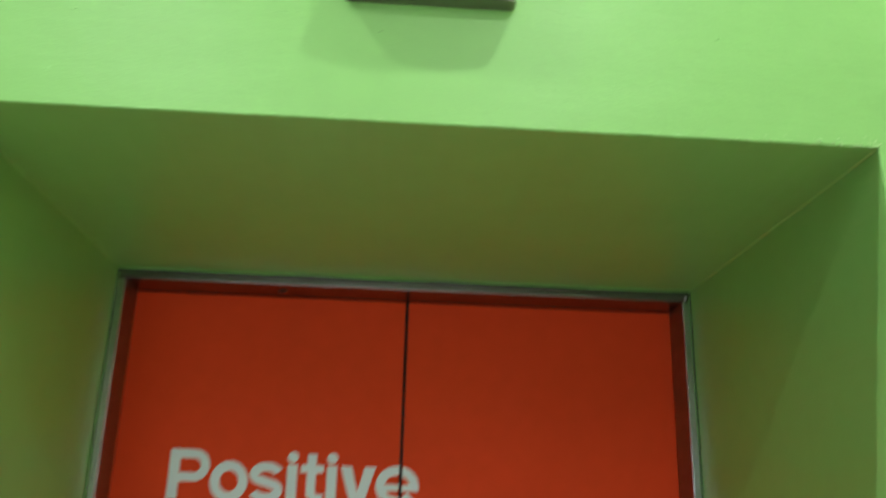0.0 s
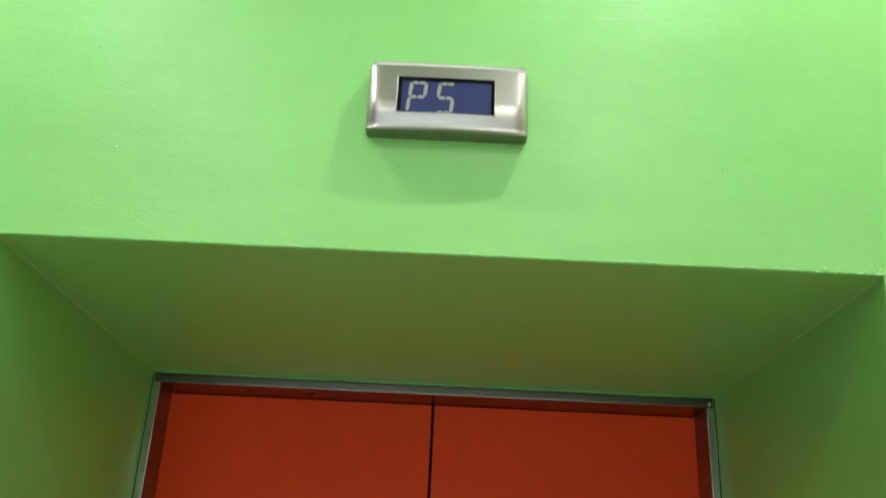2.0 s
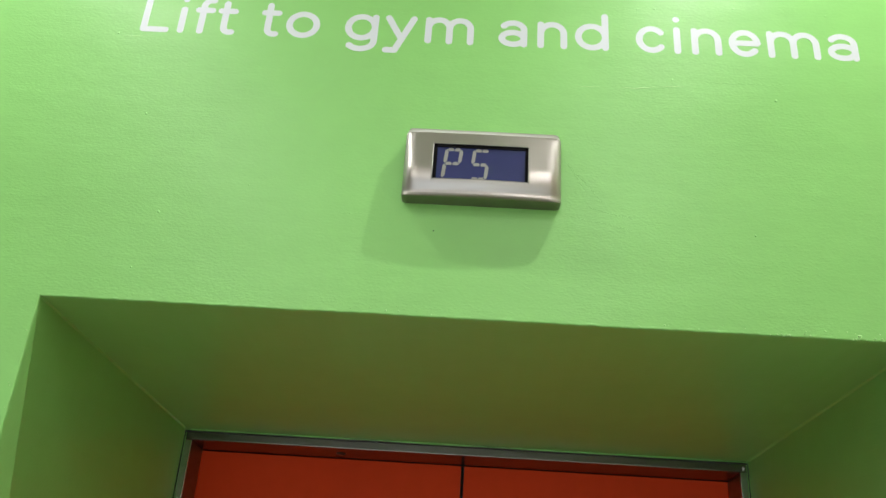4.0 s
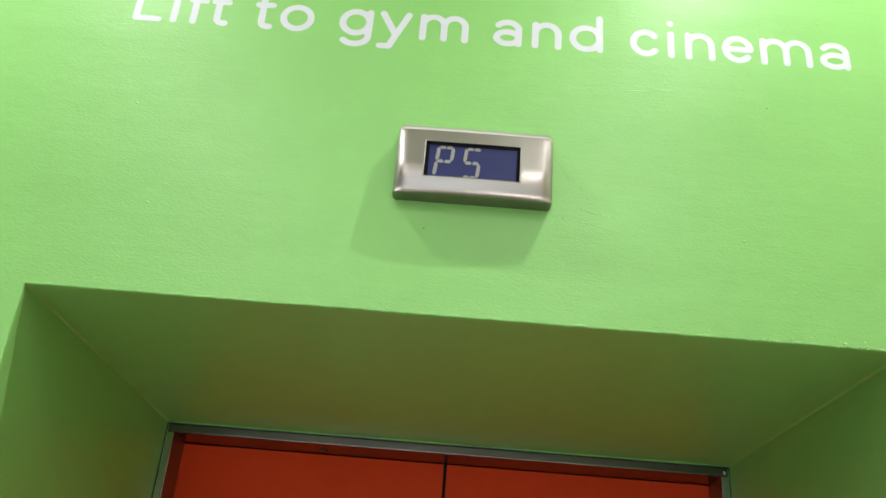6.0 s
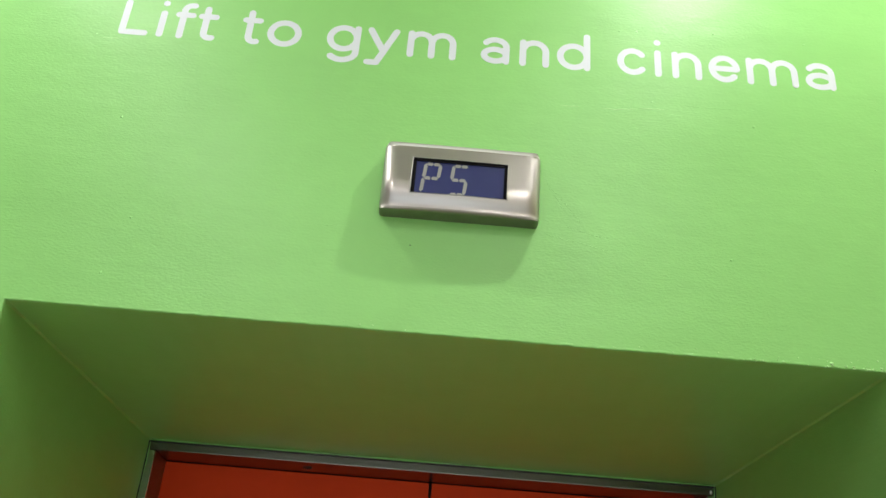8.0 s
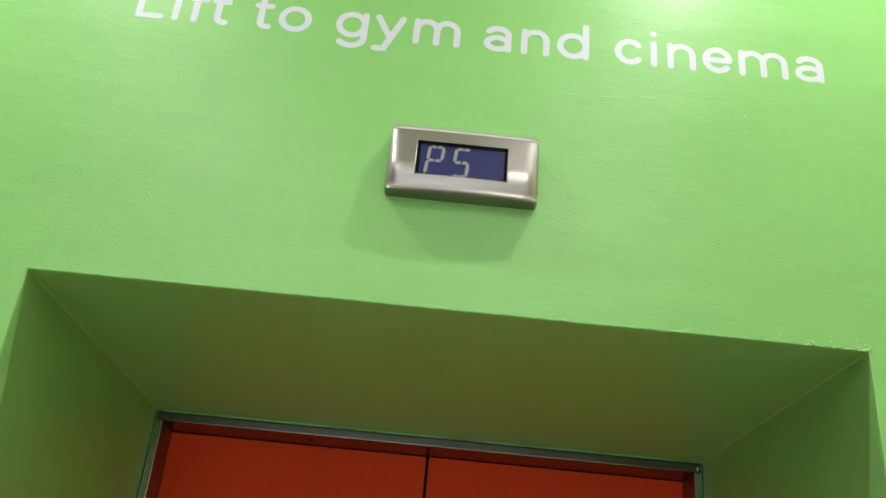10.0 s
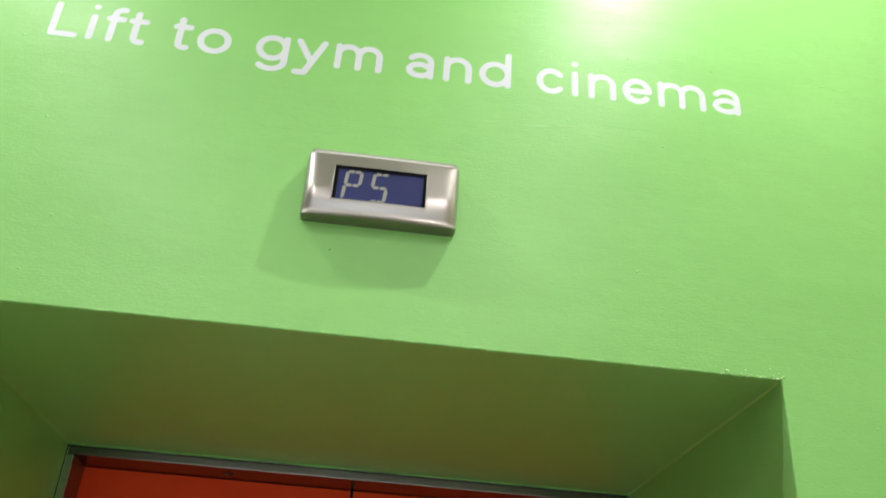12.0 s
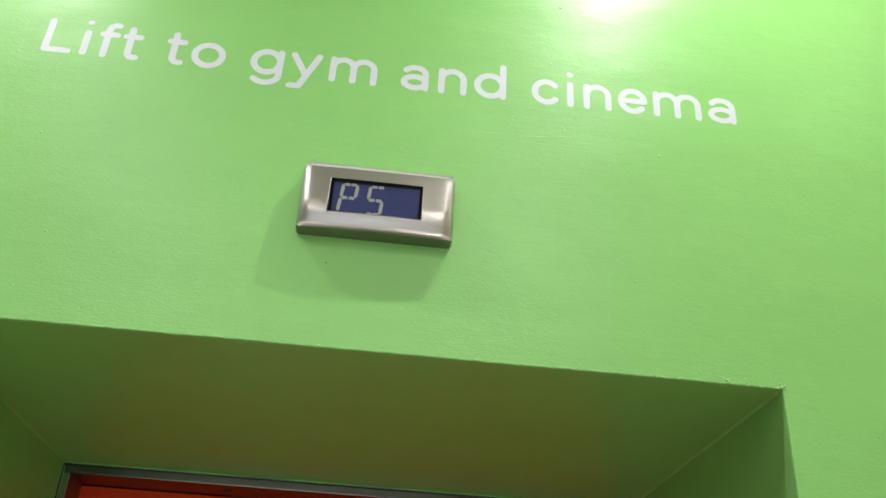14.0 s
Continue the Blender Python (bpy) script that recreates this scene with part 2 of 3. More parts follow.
for x, z, r in ((-0.502, 2.413, 0.0021), (0.435, 2.490, 0.0026), (0.280, 2.789, 0.0028), (0.530, 2.659, 0.0020), (0.543, 2.760, 0.0017), (0.386, 2.665, 0.0019),
                (0.383, 2.260, 0.0021), (0.282, 2.521, 0.0019), (-0.450, 2.249, 0.0021), (0.711, 2.056, 0.0019), (-0.577, 2.561, 0.0018), (0.235, 2.655, 0.0017), (0.262, 2.657, 0.0019),
                (-0.330, 2.300, 0.0014), (0.610, 2.430, 0.0015), (0.08, 2.668, 0.0013), (-0.47, 2.162, 0.0016), (0.30, 2.62, 0.0012)):
    part("paint_nib", nib(x, z, r, 0.00025), GREEN, wall, smooth=True)
# grains on the recess edges, coloured pale to stand for their glints
crumb = random.Random(12)
for k in range(70):
    along = crumb.random()
    if k < 44:      # along the head of the recess, thickest towards its corner
        x, z = NX - 0.75 * along ** 1.6, NZ + 0.003 + 0.012 * crumb.random() ** 2
    else:           # down the upright edges
        x, z = (NX + 0.003 + 0.006 * crumb.random()) * (1 if k < 57 else -1), NZ - 0.55 * along
    part("paint_nib", nib(x, z, 0.0006 + 0.0011 * crumb.random() ** 2, 0.00035), SCUFF_GLINT, wall, smooth=True)
for k in range(46):      # a crust of dried paint on the head's edge, thickest at one corner, its glints painted pale
    x, z = NX + 0.004 - 0.20 * crumb.random() ** 1.8, NZ + 0.0005 + 0.006 * crumb.random() ** 2
    part("paint_crust", nib(x, z, 0.0008 + 0.0016 * crumb.random() ** 2, 0.0009 + 0.0008 * crumb.random()), SCUFF_GLINT, wall, smooth=True)
part("pin_hole", nib(-0.0625, 2.2415, 0.0013, 0.0004), PIN, wall, "dark pin hole", smooth=True)


for x, z in ((-0.5846, 1.642), (-0.5842, 1.821), (-0.5848, 1.683)):
    part("paint_chip", nib(x, z, 0.0022, 0.0006), PIN, wall, "dark chip in the painted edge", smooth=True)


def paint_run(x0, z0, x1, z1, width, high, seed):
    """A raised run or scar in the paint."""
    bm = bmesh.new()
    rows, n = [], 14
    for k in range(n + 1):
        s = k / n
        taper = math.sin(math.pi * s) ** 0.6 + 0.02
        x, z = x0 + (x1 - x0) * s, z0 + (z1 - z0) * s + 0.002 * noise.noise(Vector((s * 4, seed, 0)))
        w = width * taper * (0.7 + 0.6 * abs(noise.noise(Vector((s * 9, seed, 3)))))
        rows.append([bm.verts.new((x, y, z + dz)) for dz, y in ((-w * 0.8, 0.0002), (-w * 0.3, -0.00005 - high * taper), (w * 0.3, -0.00005 - high * taper * 0.65), (w * 0.8, 0.0002))])
    for a, b in zip(rows, rows[1:]):
        for j in range(3):
            bm.faces.new((a[j], a[j + 1], b[j + 1], b[j]))
    return bm


for i, run in enumerate(((0.205, 2.500, 0.262, 2.505, 0.0018, 0.0012), (0.140, 2.499, 0.172, 2.501, 0.0012, 0.0009), (0.262, 2.507, 0.30, 2.508, 0.0013, 0.0009), (0.33, 2.518, 0.46, 2.520, 0.0010, 0.00025),
                         (0.120, 2.278, 0.215, 2.258, 0.0011, 0.0002), (0.715, 2.655, 0.775, 2.650, 0.0026, 0.0009), (-0.57, 2.556, -0.52, 2.559, 0.0012, 0.0007),
                         (0.118, 2.372, 0.150, 2.315, 0.0010, 0.0006), (0.124, 2.362, 0.172, 2.300, 0.0009, 0.0005), (0.150, 2.292, 0.215, 2.276, 0.0008, 0.0006), (-0.20, 2.262, -0.165, 2.263, 0.0009, 0.0006))):
    part("paint_run", paint_run(*run[:5], run[5] * 0.24, i * 7.3), SCUFF_GLINT if i in (0, 1, 2, 6) else GREEN, wall, "pale scuffed run in the paint" if i in (0, 1, 2, 6) else "raised run in the paint", smooth=True)

# ---- the rest of the lobby ----
structure(boxed("floor", LEFT - 0.1, RIGHT + 0.1, BACK - 0.1, 0.95, -0.1, 0.0, FLOOR), "grey smooth lobby floor", "floor")
structure(boxed("ceiling", LEFT - 0.1, RIGHT + 0.1, BACK - 0.1, 0.75, CEIL, CEIL + 0.12, CEILING), "white flat lobby ceiling", "ceiling")
# out of view; closes the lobby and reflects warm light
structure(boxed("wall_east", RIGHT, RIGHT + 0.12, BACK - 0.1, DEPTH, 0.0, CEIL, WARM_BOUNCE), "unseen side wall, cream to bounce warm light", "wall")
structure(boxed("wall_west", LEFT - 0.12, LEFT, BACK - 0.1, DEPTH, 0.0, CEIL, PALE), "pale painted side wall", "wall")
OX0, OX1, OZ = -1.90, 0.86, 2.50
south = bmesh.new()
box(south, LEFT, OX0, BACK - 0.12, BACK, 0.0, CEIL), box(south, OX1, RIGHT, BACK - 0.12, BACK, 0.0, CEIL), box(south, OX0, OX1, BACK - 0.12, BACK, OZ, CEIL)
structure(part("wall_south", south, PALE), "pale painted wall with glazed entrance", "wall")
GLASS = material("clear_glass", (0.9, 0.95, 0.95), 0.02, vary=0.0, rough_vary=0.0)
GLASS.node_tree.nodes["Principled BSDF"].inputs["Transmission Weight"].default_value = 1.0
entrance = empty("window_1", -0.52, BACK, 0, "glazed steel-framed entrance opposite the lift", "window")
tagged(entrance, kind="structure")
for fx in (OX0, -0.54, OX1 - 0.04):
    under(boxed("window_frame", fx, fx + 0.04, BACK - 0.05, BACK - 0.005, 0.0, OZ, LINING, bevel=0.002), entrance)
for fx in (OX0 + 0.045, -0.495):
    pane = under(boxed("pane", fx, fx + 1.30, BACK - 0.032, BACK - 0.024, 0.02, OZ - 0.01, GLASS), entrance)
    pane.visible_shadow = False

shaft = bmesh.new()
box(shaft, -0.9, 0.9, 0.93, 0.99, 0.0, 2.4)
box(shaft, -0.9, -0.62, 0.746, 0.93, 0.0, 2.4)
box(shaft, 0.62, 0.9, 0.746, 0.93, 0.0, 2.4)
box(shaft, -0.62, 0.62, 0.746, 0.93, 2.16, 2.4)
structure(part("wall_shaft", shaft, SHAFT), "dark concrete lift shaft behind the doors", "wall")


# ---- lift entrance: steel lining, doors, sill ----
FX, FZ, FY, DOOR_Y, DOOR_TOP = 0.580, 2.120, 0.742, 0.824, 2.1006
lining = empty("lift_door_frame", 0, FY, 0, "dull stainless steel lift frame at the back of the recess", "door frame")
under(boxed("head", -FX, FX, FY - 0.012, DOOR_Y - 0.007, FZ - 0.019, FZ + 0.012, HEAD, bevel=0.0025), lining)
for sx in (-1, 1):
    a, b = sorted((sx * (FX - 0.0140), sx * (FX + 0.012)))
    under(boxed("jamb", a, b, FY - 0.012, FY - 0.0085, 0.0, FZ - 0.0195, LINING, bevel=0.0010), lining)
    under(boxed("jamb_return", a + 0.0003, b - 0.0003, FY - 0.0083, DOOR_Y - 0.004, 0.0, FZ - 0.0195, JAMB_RETURN, label="dull brown inner face of the jamb"), lining)


for name, a in (("seal", (-FX - 0.004, -FX - 0.0006, 0.0, FZ)), ("seal", (FX + 0.0006, FX + 0.004, 0.0, FZ)), ("seal", (-FX, FX, FZ - 0.0030, FZ - 0.0006))):
    under(boxed(name, a[0], a[1], FY - 0.0135, FY - 0.011, a[2], a[3], BLACK, label="dark joint line"), lining)


def disc(x, y, z, rx, ry, axis, high):
    bm = bmesh.new()
    bmesh.ops.create_cone(bm, cap_ends=True, segments=20, radius1=1.0, radius2=0.85, depth=1.0)
    for v in bm.verts:
        u, w, d = v.co
        v.co = (x + u * rx, y + w * ry, z + d * high) if axis == "z" else (x + d * high, y + u * rx, z + w * ry)
    return bm


under(part("keyhole", disc(-0.259, 0.776, FZ - 0.0195, 0.010, 0.010, "z", -0.002), DARK_MARK), lining)
under(part("screw", disc(-FX + 0.0125, 0.775, 2.045, 0.006, 0.006, "x", 0.002), DARK_MARK), lining)
under(part("screw", disc(FX - 0.008, FY - 0.013, FZ - 0.012, 0.004, 0.004, "x", 0.003), WHITE_TRIM), lining)


def bead():
    """The uneven painted filler bead between the recess and the steel."""
    bm = bmesh.new()
    rows = []
    path = [(-FX - 0.001, 0.03 * k) for k in range(71)] + [(-FX + 2 * FX * k / 40, FZ + 0.0022) for k in range(41)] + [(FX + 0.001, 2.1 - 0.03 * k) for k in range(71)]
    for x, z in path:
        r = 0.0020 + 0.0010 * noise.noise(Vector((x * 8, z * 8, 2)))
        rows.append([bm.verts.new((x + (r * math.cos(a) if abs(x) > FX else 0), FY - 0.011 + r * math.sin(a), z + (r * math.cos(a) if abs(x) <= FX else 0))) for a in [k * math.pi / 3 for k in range(6)]])
    for a, b in zip(rows, rows[1:]):
        for j in range(6):
            bm.faces.new((a[j], a[(j + 1) % 6], b[(j + 1) % 6], b[j]))
    return bm


def fillet(side):
    """The painted filler in the corner under the head of the recess."""
    bm = bmesh.new()
    rows, n = [], 90
    for k in range(n + 1):
        y = 0.004 + (DEPTH - 0.018) * k / n
        z, wide = NZ + 0.0108 * y / DEPTH, 0.0028 + 0.0010 * noise.noise(Vector((y * 25, side, 5)))
        rows.append([bm.verts.new((side * (NX + 0.0002), y, z - wide)), bm.verts.new((side * (NX - wide), y, z + 0.0002))])
    for a, b in zip(rows, rows[1:]):
        bm.faces.new((a[0], a[1], b[1], b[0]))
    return bm


for side in (-1, 1):
    structure(part("trim", fillet(side), GREEN, smooth=True), "green painted filler line in the recess corner", "trim")
structure(part("trim", bead(), GREEN, smooth=True), "green painted filler bead round the lift frame", "trim")

GAP = 0.0032
POSITIVE = [("P", -0.4580, -0.3770), ("o", -0.3770, -0.3010), ("s", -0.2990, -0.2330), ("i", -0.2260, -0.2055), ("t", -0.1990, -0.1535), ("i", -0.1475, -0.1270), ("v", -0.1210, -0.0495), ("e", -0.0500, 0.0375)]
VIBES = [("v", -0.467, -0.347), ("i", -0.331, -0.290), ("b", -0.272, -0.148), ("e", -0.138, -0.002), ("s", 0.008, 0.120)]


def band(bm, points, h, front, closed=False, blunt=False):
    """A flat stroke with round or blunt ends and real thickness along a line of points (x, z)."""
    pts = [Vector((x, 0, z)) for x, z in points]
    n = len(pts)
    left, right = [], []
    for k in range(n):
        a, b = (pts[k - 1], pts[(k + 1) % n]) if closed else (pts[max(k - 1, 0)], pts[min(k + 1, n - 1)])
        d = (b - a).normalized()
        side = Vector((-d.z, 0, d.x)) * h
        left.append(pts[k] + side), right.append(pts[k] - side)
    loops = [left, right] if closed else None
    if not closed:
        def cap(centre, start):
            v = start - centre
            return [centre + Matrix.Rotation(math.pi * k / 8, 3, "Y") @ v for k in range(1, 8)]
        loops = [left + right[::-1]] if blunt else [left + cap(pts[-1], left[-1]) + right[::-1] + cap(pts[0], right[0])]
    made = [[(bm.verts.new(c + Vector((0, front, 0))), bm.verts.new(c)) for c in loop] for loop in loops]
    for ring in made:
        m = len(ring)
        for k in range(m):
            (a, a2), (b, b2) = ring[k], ring[(k + 1) % m]
            bm.faces.new((a, b, b2, a2))
    if closed:
        for k in range(n):
            bm.faces.new((made[0][k][0], made[0][(k + 1) % n][0], made[1][(k + 1) % n][0], made[1][k][0]))
    else:
        top = [p[0] for p in made[0]]
        for k in range(n - 1):
            q = 2 * n + (0 if blunt else 7) - 1 - k
            bm.faces.new((top[k], top[k + 1], top[q - 1], top[q]))
        if not blunt:
            bm.faces.new(top[n - 1:n + 8]), bm.faces.new(top[2 * n + 6:] + [top[0]])


def arc(cx, cz, rx, rz, a0, a1, n=18):
    return [(cx + rx * math.cos(math.radians(a0 + (a1 - a0) * k / n)), cz + rz * math.sin(math.radians(a0 + (a1 - a0) * k / n))) for k in range(n + 1)]


def slab(bm, outline, front):
    top = [bm.verts.new((x, front, z)) for x, z in outline]
    low = [bm.verts.new((x, 0, z)) for x, z in outline]
    bm.faces.new(top)
    for k in range(len(top)):
        n = (k + 1) % len(top)
        bm.faces.new((top[k], top[n], low[n], low[k]))


def bold_letter(char, x0, x1, base, size, y):
    """A heavy grotesque letter, standing on the line base between x0 and x1; size 1 has an x-height of 74 mm."""
    w, bm = (x1 - x0) / size, bmesh.new()
    h, t, xh, cap = 0.0104, 0.0090, 0.0740, 0.0970
    count = [0]

    def put(points, half, closed=False, blunt=True):
        count[0] += 1
        band(bm, points, half, -0.0004 - 0.00006 * count[0], closed, blunt)

    mid, rx, rz = xh / 2, w / 2 - h, xh / 2 + 0.0016 - t
    ring = lambda cx, a: arc(cx, mid, a, rz + 0.0005, 0, 360, 40)[:-1]
    if char == "P":
        put([(h, 0), (h, cap)], h)
        lo, up, turn = 0.0430, cap - t, w - h - 0.0225
        put([(h, up), (turn, up)] + arc(turn, (lo + up) / 2, w - h - turn, (up - lo) / 2, 90, -90, 20) + [(turn, lo), (h, lo)], t)
    elif char == "o":
        put(ring(w / 2, rx), h - 0.0008, True)
    elif char == "s":
        half, up, lo = 0.0090, 0.0524, 0.0222
        sx = w / 2 - half + 0.0004
        put(arc(w / 2, up, sx, 0.0146, 18, 222, 24) + arc(w / 2, lo, sx, 0.0146, 42, -162, 24), half)
    elif char == "i":
        put([(w / 2, 0), (w / 2, xh - 0.001)], w / 2)
        put([(w / 2, 0.0870), (w / 2, 0.0872)], w / 2 + 0.0006, blunt=False)
    elif char == "t":
        c = w * 0.47
        put([(c, 0.0945), (c, 0.0230)] + arc(c + 0.0130, 0.0230, 0.0130, 0.0230 - t + 0.001, 186, 268, 10) + [(w, t - 0.001)], h - 0.0012)
        put([(0, 0.0655), (w, 0.0655)], 0.0078)
    elif char == "v":
        slab(bm, [(0, xh - 0.001), (0.0232, xh - 0.001), (w / 2 + 0.0004, 0.0240), (w - 0.0228, xh - 0.001), (w, xh - 0.001), (w / 2 + 0.0128, 0), (w / 2 - 0.0128, 0)], -0.0005)
    elif char == "e":
        put([(w / 2 + rx + 0.0008, mid - 0.0095), (w / 2 + rx + 0.0008, mid - 0.003)] + arc(w / 2, mid, rx + 0.0008, rz + 0.0005, 2, 322, 36), h - 0.0010)
        put([(h, mid - 0.003), (w - 0.004, mid - 0.003)], 0.0065)
    elif char == "b":
        put([(h, 0), (h, cap)], h)
        put(ring(w / 2 + 0.001, rx - 0.001), h - 0.0008, True)
    for v in bm.verts:
        v.co = (x0 + v.co.x * size, y + v.co.y, base + v.co.z * size)
    return bm


def lift_door(side):
    x0, x1 = (-FX - 0.03, -GAP) if side < 0 else (GAP, FX + 0.03)
    door = empty("lift_door", (x0 + x1) / 2, DOOR_Y, 0.012, "closed orange-red painted lift door panel with pale grey lettering", "lift door", "pair of lift doors")
    under(boxed("panel", x0, x1, DOOR_Y, DOOR_Y + 0.035, 0.012, DOOR_TOP, RED, bevel=0.0018), door)
    edge = (x1 - 0.0008, x1 + 0.0016) if side < 0 else (x0 - 0.0016, x0 + 0.0008)
    under(boxed("rubber_edge", edge[0], edge[1], DOOR_Y + 0.008, DOOR_Y + 0.03, 0.012, DOOR_TOP, BLACK), door)
    for rows, base, size in ((POSITIVE, 1.6835, 1.0), (VIBES, 1.4895, 1.63)):
        for char, a, b in rows:
            if side < 0 and a > -GAP or side > 0 and b < GAP:
                continue
            bm = bold_letter(char, a, b, base, size, DOOR_Y)
            if a < -GAP and b > -GAP:
                cut = x1 if side < 0 else x0
                bmesh.ops.bisect_plane(bm, geom=bm.verts[:] + bm.edges[:] + bm.faces[:], plane_co=(cut, 0, 0), plane_no=(-side, 0, 0), clear_outer=True)
            under(part("letter", bm, GREY_VINYL), door)
    return door


lift_door(-1), lift_door(1)
structure(boxed("door_sill", -FX, FX, FY - 0.01, 0.92, 0.001, 0.010, LINING, bevel=0.002), "worn metal lift threshold", "door sill")


# ---- floor indicator above the recess ----
def indicator():
    x0, x1, z0, z1, deep = -0.1105, 0.1122, 2.2835, 2.3930, 0.033
    sx0, sx1, sz0, sz1 = -0.0690, 0.0650, 2.3080, 2.3685
    thing = empty("floor_indicator", 0, 0, z0, "brushed steel lift floor indicator with blue display", "floor indicator")

    def curve(d, r):
        k = min(max(d / r, 0), 1)
        return math.sqrt(max(0.0, 1 - (1 - k) ** 2))

    def steps(a, s0, s1, b, r):
        fine = [r * k * k for k in (0, 0.1, 0.2, 0.3, 0.4, 0.5, 0.6, 0.7, 0.85, 1)]
        left = [a + d for d in fine]
        right = [b - d for d in reversed(fine)]
        mids = lambda p, q, n: [p + (q - p) * k / n for k in range(1, n)]
        return left + mids(left[-1], s0, 5) + [s0] + mids(s0, s1, 18) + [s1] + mids(s1, right[0], 5) + right

    us, ws = steps(x0, sx0, sx1, x1, 0.016), steps(z0, sz0, sz1, z1, 0.012)

    def front(x, z):
        side = curve(min(x - x0, x1 - x), 0.016)
        low, top = curve(z - z0, 0.0045), curve(z1 - z, 0.006)
        u = (2 * x - x0 - x1) / (x1 - x0)
        # a faint crease at the foot of the upper face; below it the chin rolls under
        chin, upper = min(max((2.3180 - z) / 0.0260, 0), 1), min(max((z - 2.3255) / 0.07, 0), 1)
        bulge = 0.0042 * (1 - u * u) * (1 - 0.7 * upper) - 0.0060 * chin * chin - 0.0085 * upper
        edge = math.sqrt((0.50 * (1 - side)) ** 2 + (0.24 * (1 - low)) ** 2 + (0.16 * (1 - top)) ** 2)
        return -(deep - 0.0030) * (1 - min(edge, 0.55)) - bulge * side * low * top

    bm = bmesh.new()
    grid = {}
    for i, x in enumerate(us):
        for j, z in enumerate(ws):
            # the corners of the outline are rounded off
            rx, rz = (0.009, 0.009) if z > (z0 + z1) / 2 else (0.007, 0.005)
            cx, cz = max(x0 + rx - x, x - x1 + rx, 0), max(z0 + rz - z, z - z1 + rz, 0)
            px, pz = x, z
            if cx > 0 and cz > 0:
                k = math.hypot(cx / rx, cz / rz)
                if k > 1:
                    px += (cx - cx / k) * (1 if x < 0 else -1)
                    pz += (cz - cz / k) * (1 if z < (z0 + z1) / 2 else -1)
            grid[i, j] = bm.verts.new((px, front(x, z), pz))
    inside = lambda x, z: sx0 - 1e-6 < x < sx1 + 1e-6 and sz0 - 1e-6 < z < sz1 + 1e-6
    for i in range(len(us) - 1):
        for j in range(len(ws) - 1):
            if not inside((us[i] + us[i + 1]) / 2, (ws[j] + ws[j + 1]) / 2):
                bm.faces.new((grid[i, j], grid[i + 1, j], grid[i + 1, j + 1], grid[i, j + 1]))
    # the sides back to the wall, and the cut edge of the window
    ring = [(i, 0) for i in range(len(us))] + [(len(us) - 1, j) for j in range(1, len(ws))] + [(i, len(ws) - 1) for i in range(len(us) - 2, -1, -1)] + [(0, j) for j in range(len(ws) - 2, 0, -1)]
    i0, i1, j0, j1 = us.index(sx0), us.index(sx1), ws.index(sz0), ws.index(sz1)
    cut = [(i, j0) for i in range(i0, i1 + 1)] + [(i1, j) for j in range(j0 + 1, j1 + 1)] + [(i, j1) for i in range(i1 - 1, i0 - 1, -1)] + [(i0, j) for j in range(j1 - 1, j0, -1)]
    sides = bmesh.new()
    for mesh, loop, back in ((sides, ring, 0.0005), (bm, cut, -deep + 0.0115)):
        near = [grid[k] if mesh is bm else sides.verts.new(grid[k].co) for k in loop]
        rear = [mesh.verts.new((grid[k].co.x, back, grid[k].co.z)) for k in loop]
        for k in range(len(loop)):
            n = (k + 1) % len(loop)
            mesh.faces.new((near[k], near[n], rear[n], rear[k]))
    under(part("side_wall", sides, SHADE_SIDE, smooth=True, label="steel edge of the cover, darkened for the underside's shade"), thing).data.set_sharp_from_angle(angle=radians(40))
    lip = bmesh.new()
    for a, b in zip(cut, cut[1:] + cut[:1]):
        va, vb = grid[a].co, grid[b].co

        def out(c):
            return Vector((c.x + (0.0012 if c.x > sx1 - 1e-5 else -0.0012 if c.x < sx0 + 1e-5 else 0), 0, c.z + (0.0010 if c.z > sz1 - 1e-5 else -0.0010 if c.z < sz0 + 1e-5 else 0)))

        oa, ob_ = out(va), out(vb)
        lip.faces.new([lip.verts.new(c) for c in ((va.x, va.y - 0.0005, va.z), (vb.x, vb.y - 0.0005, vb.z), (ob_.x, vb.y + 0.0001, ob_.z), (oa.x, va.y + 0.0001, oa.z))])
    under(part("window_rim", lip, STEEL_EDGE, label="bright cut edge round the display"), thing)
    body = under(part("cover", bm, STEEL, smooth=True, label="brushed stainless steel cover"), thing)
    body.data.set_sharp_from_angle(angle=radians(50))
    body.data.materials.append(TOP_GLINT), body.data.materials.append(SHADE_SIDE), body.data.materials.append(DULL)
    # top strip whitened as a highlight, foot darkened as the underside's shade
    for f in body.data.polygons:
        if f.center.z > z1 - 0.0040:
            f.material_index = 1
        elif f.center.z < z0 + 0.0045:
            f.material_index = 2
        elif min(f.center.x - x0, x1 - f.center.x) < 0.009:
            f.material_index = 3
    rim = bmesh.new()
    face = -deep + 0.0065
    box(rim, sx0, sx0 + 0.0052, face, face + 0.004, sz0, sz1), box(rim, sx1 - 0.0044, sx1, face, face + 0.004, sz0, sz1)
    box(rim, sx0, sx1, face, face + 0.004, sz1 - 0.0050, sz1), box(rim, sx0, sx1, face, face + 0.004, sz0, sz0 + 0.0036)
    under(part("bezel", rim, BEZEL, label="black display surround"), thing)
    screen = under(boxed("screen", sx0 + 0.001, sx1 - 0.001, face + 0.0015, face + 0.006, sz0 + 0.001, sz1 - 0.001, LCD, label="deep blue liquid crystal screen"), thing)

    def stroke(ax, az, bx, bz, w):
        """A tapered bar between two points of the digit's own box."""
        bm = bmesh.new()
        d = Vector((bx - ax, 0, bz - az))
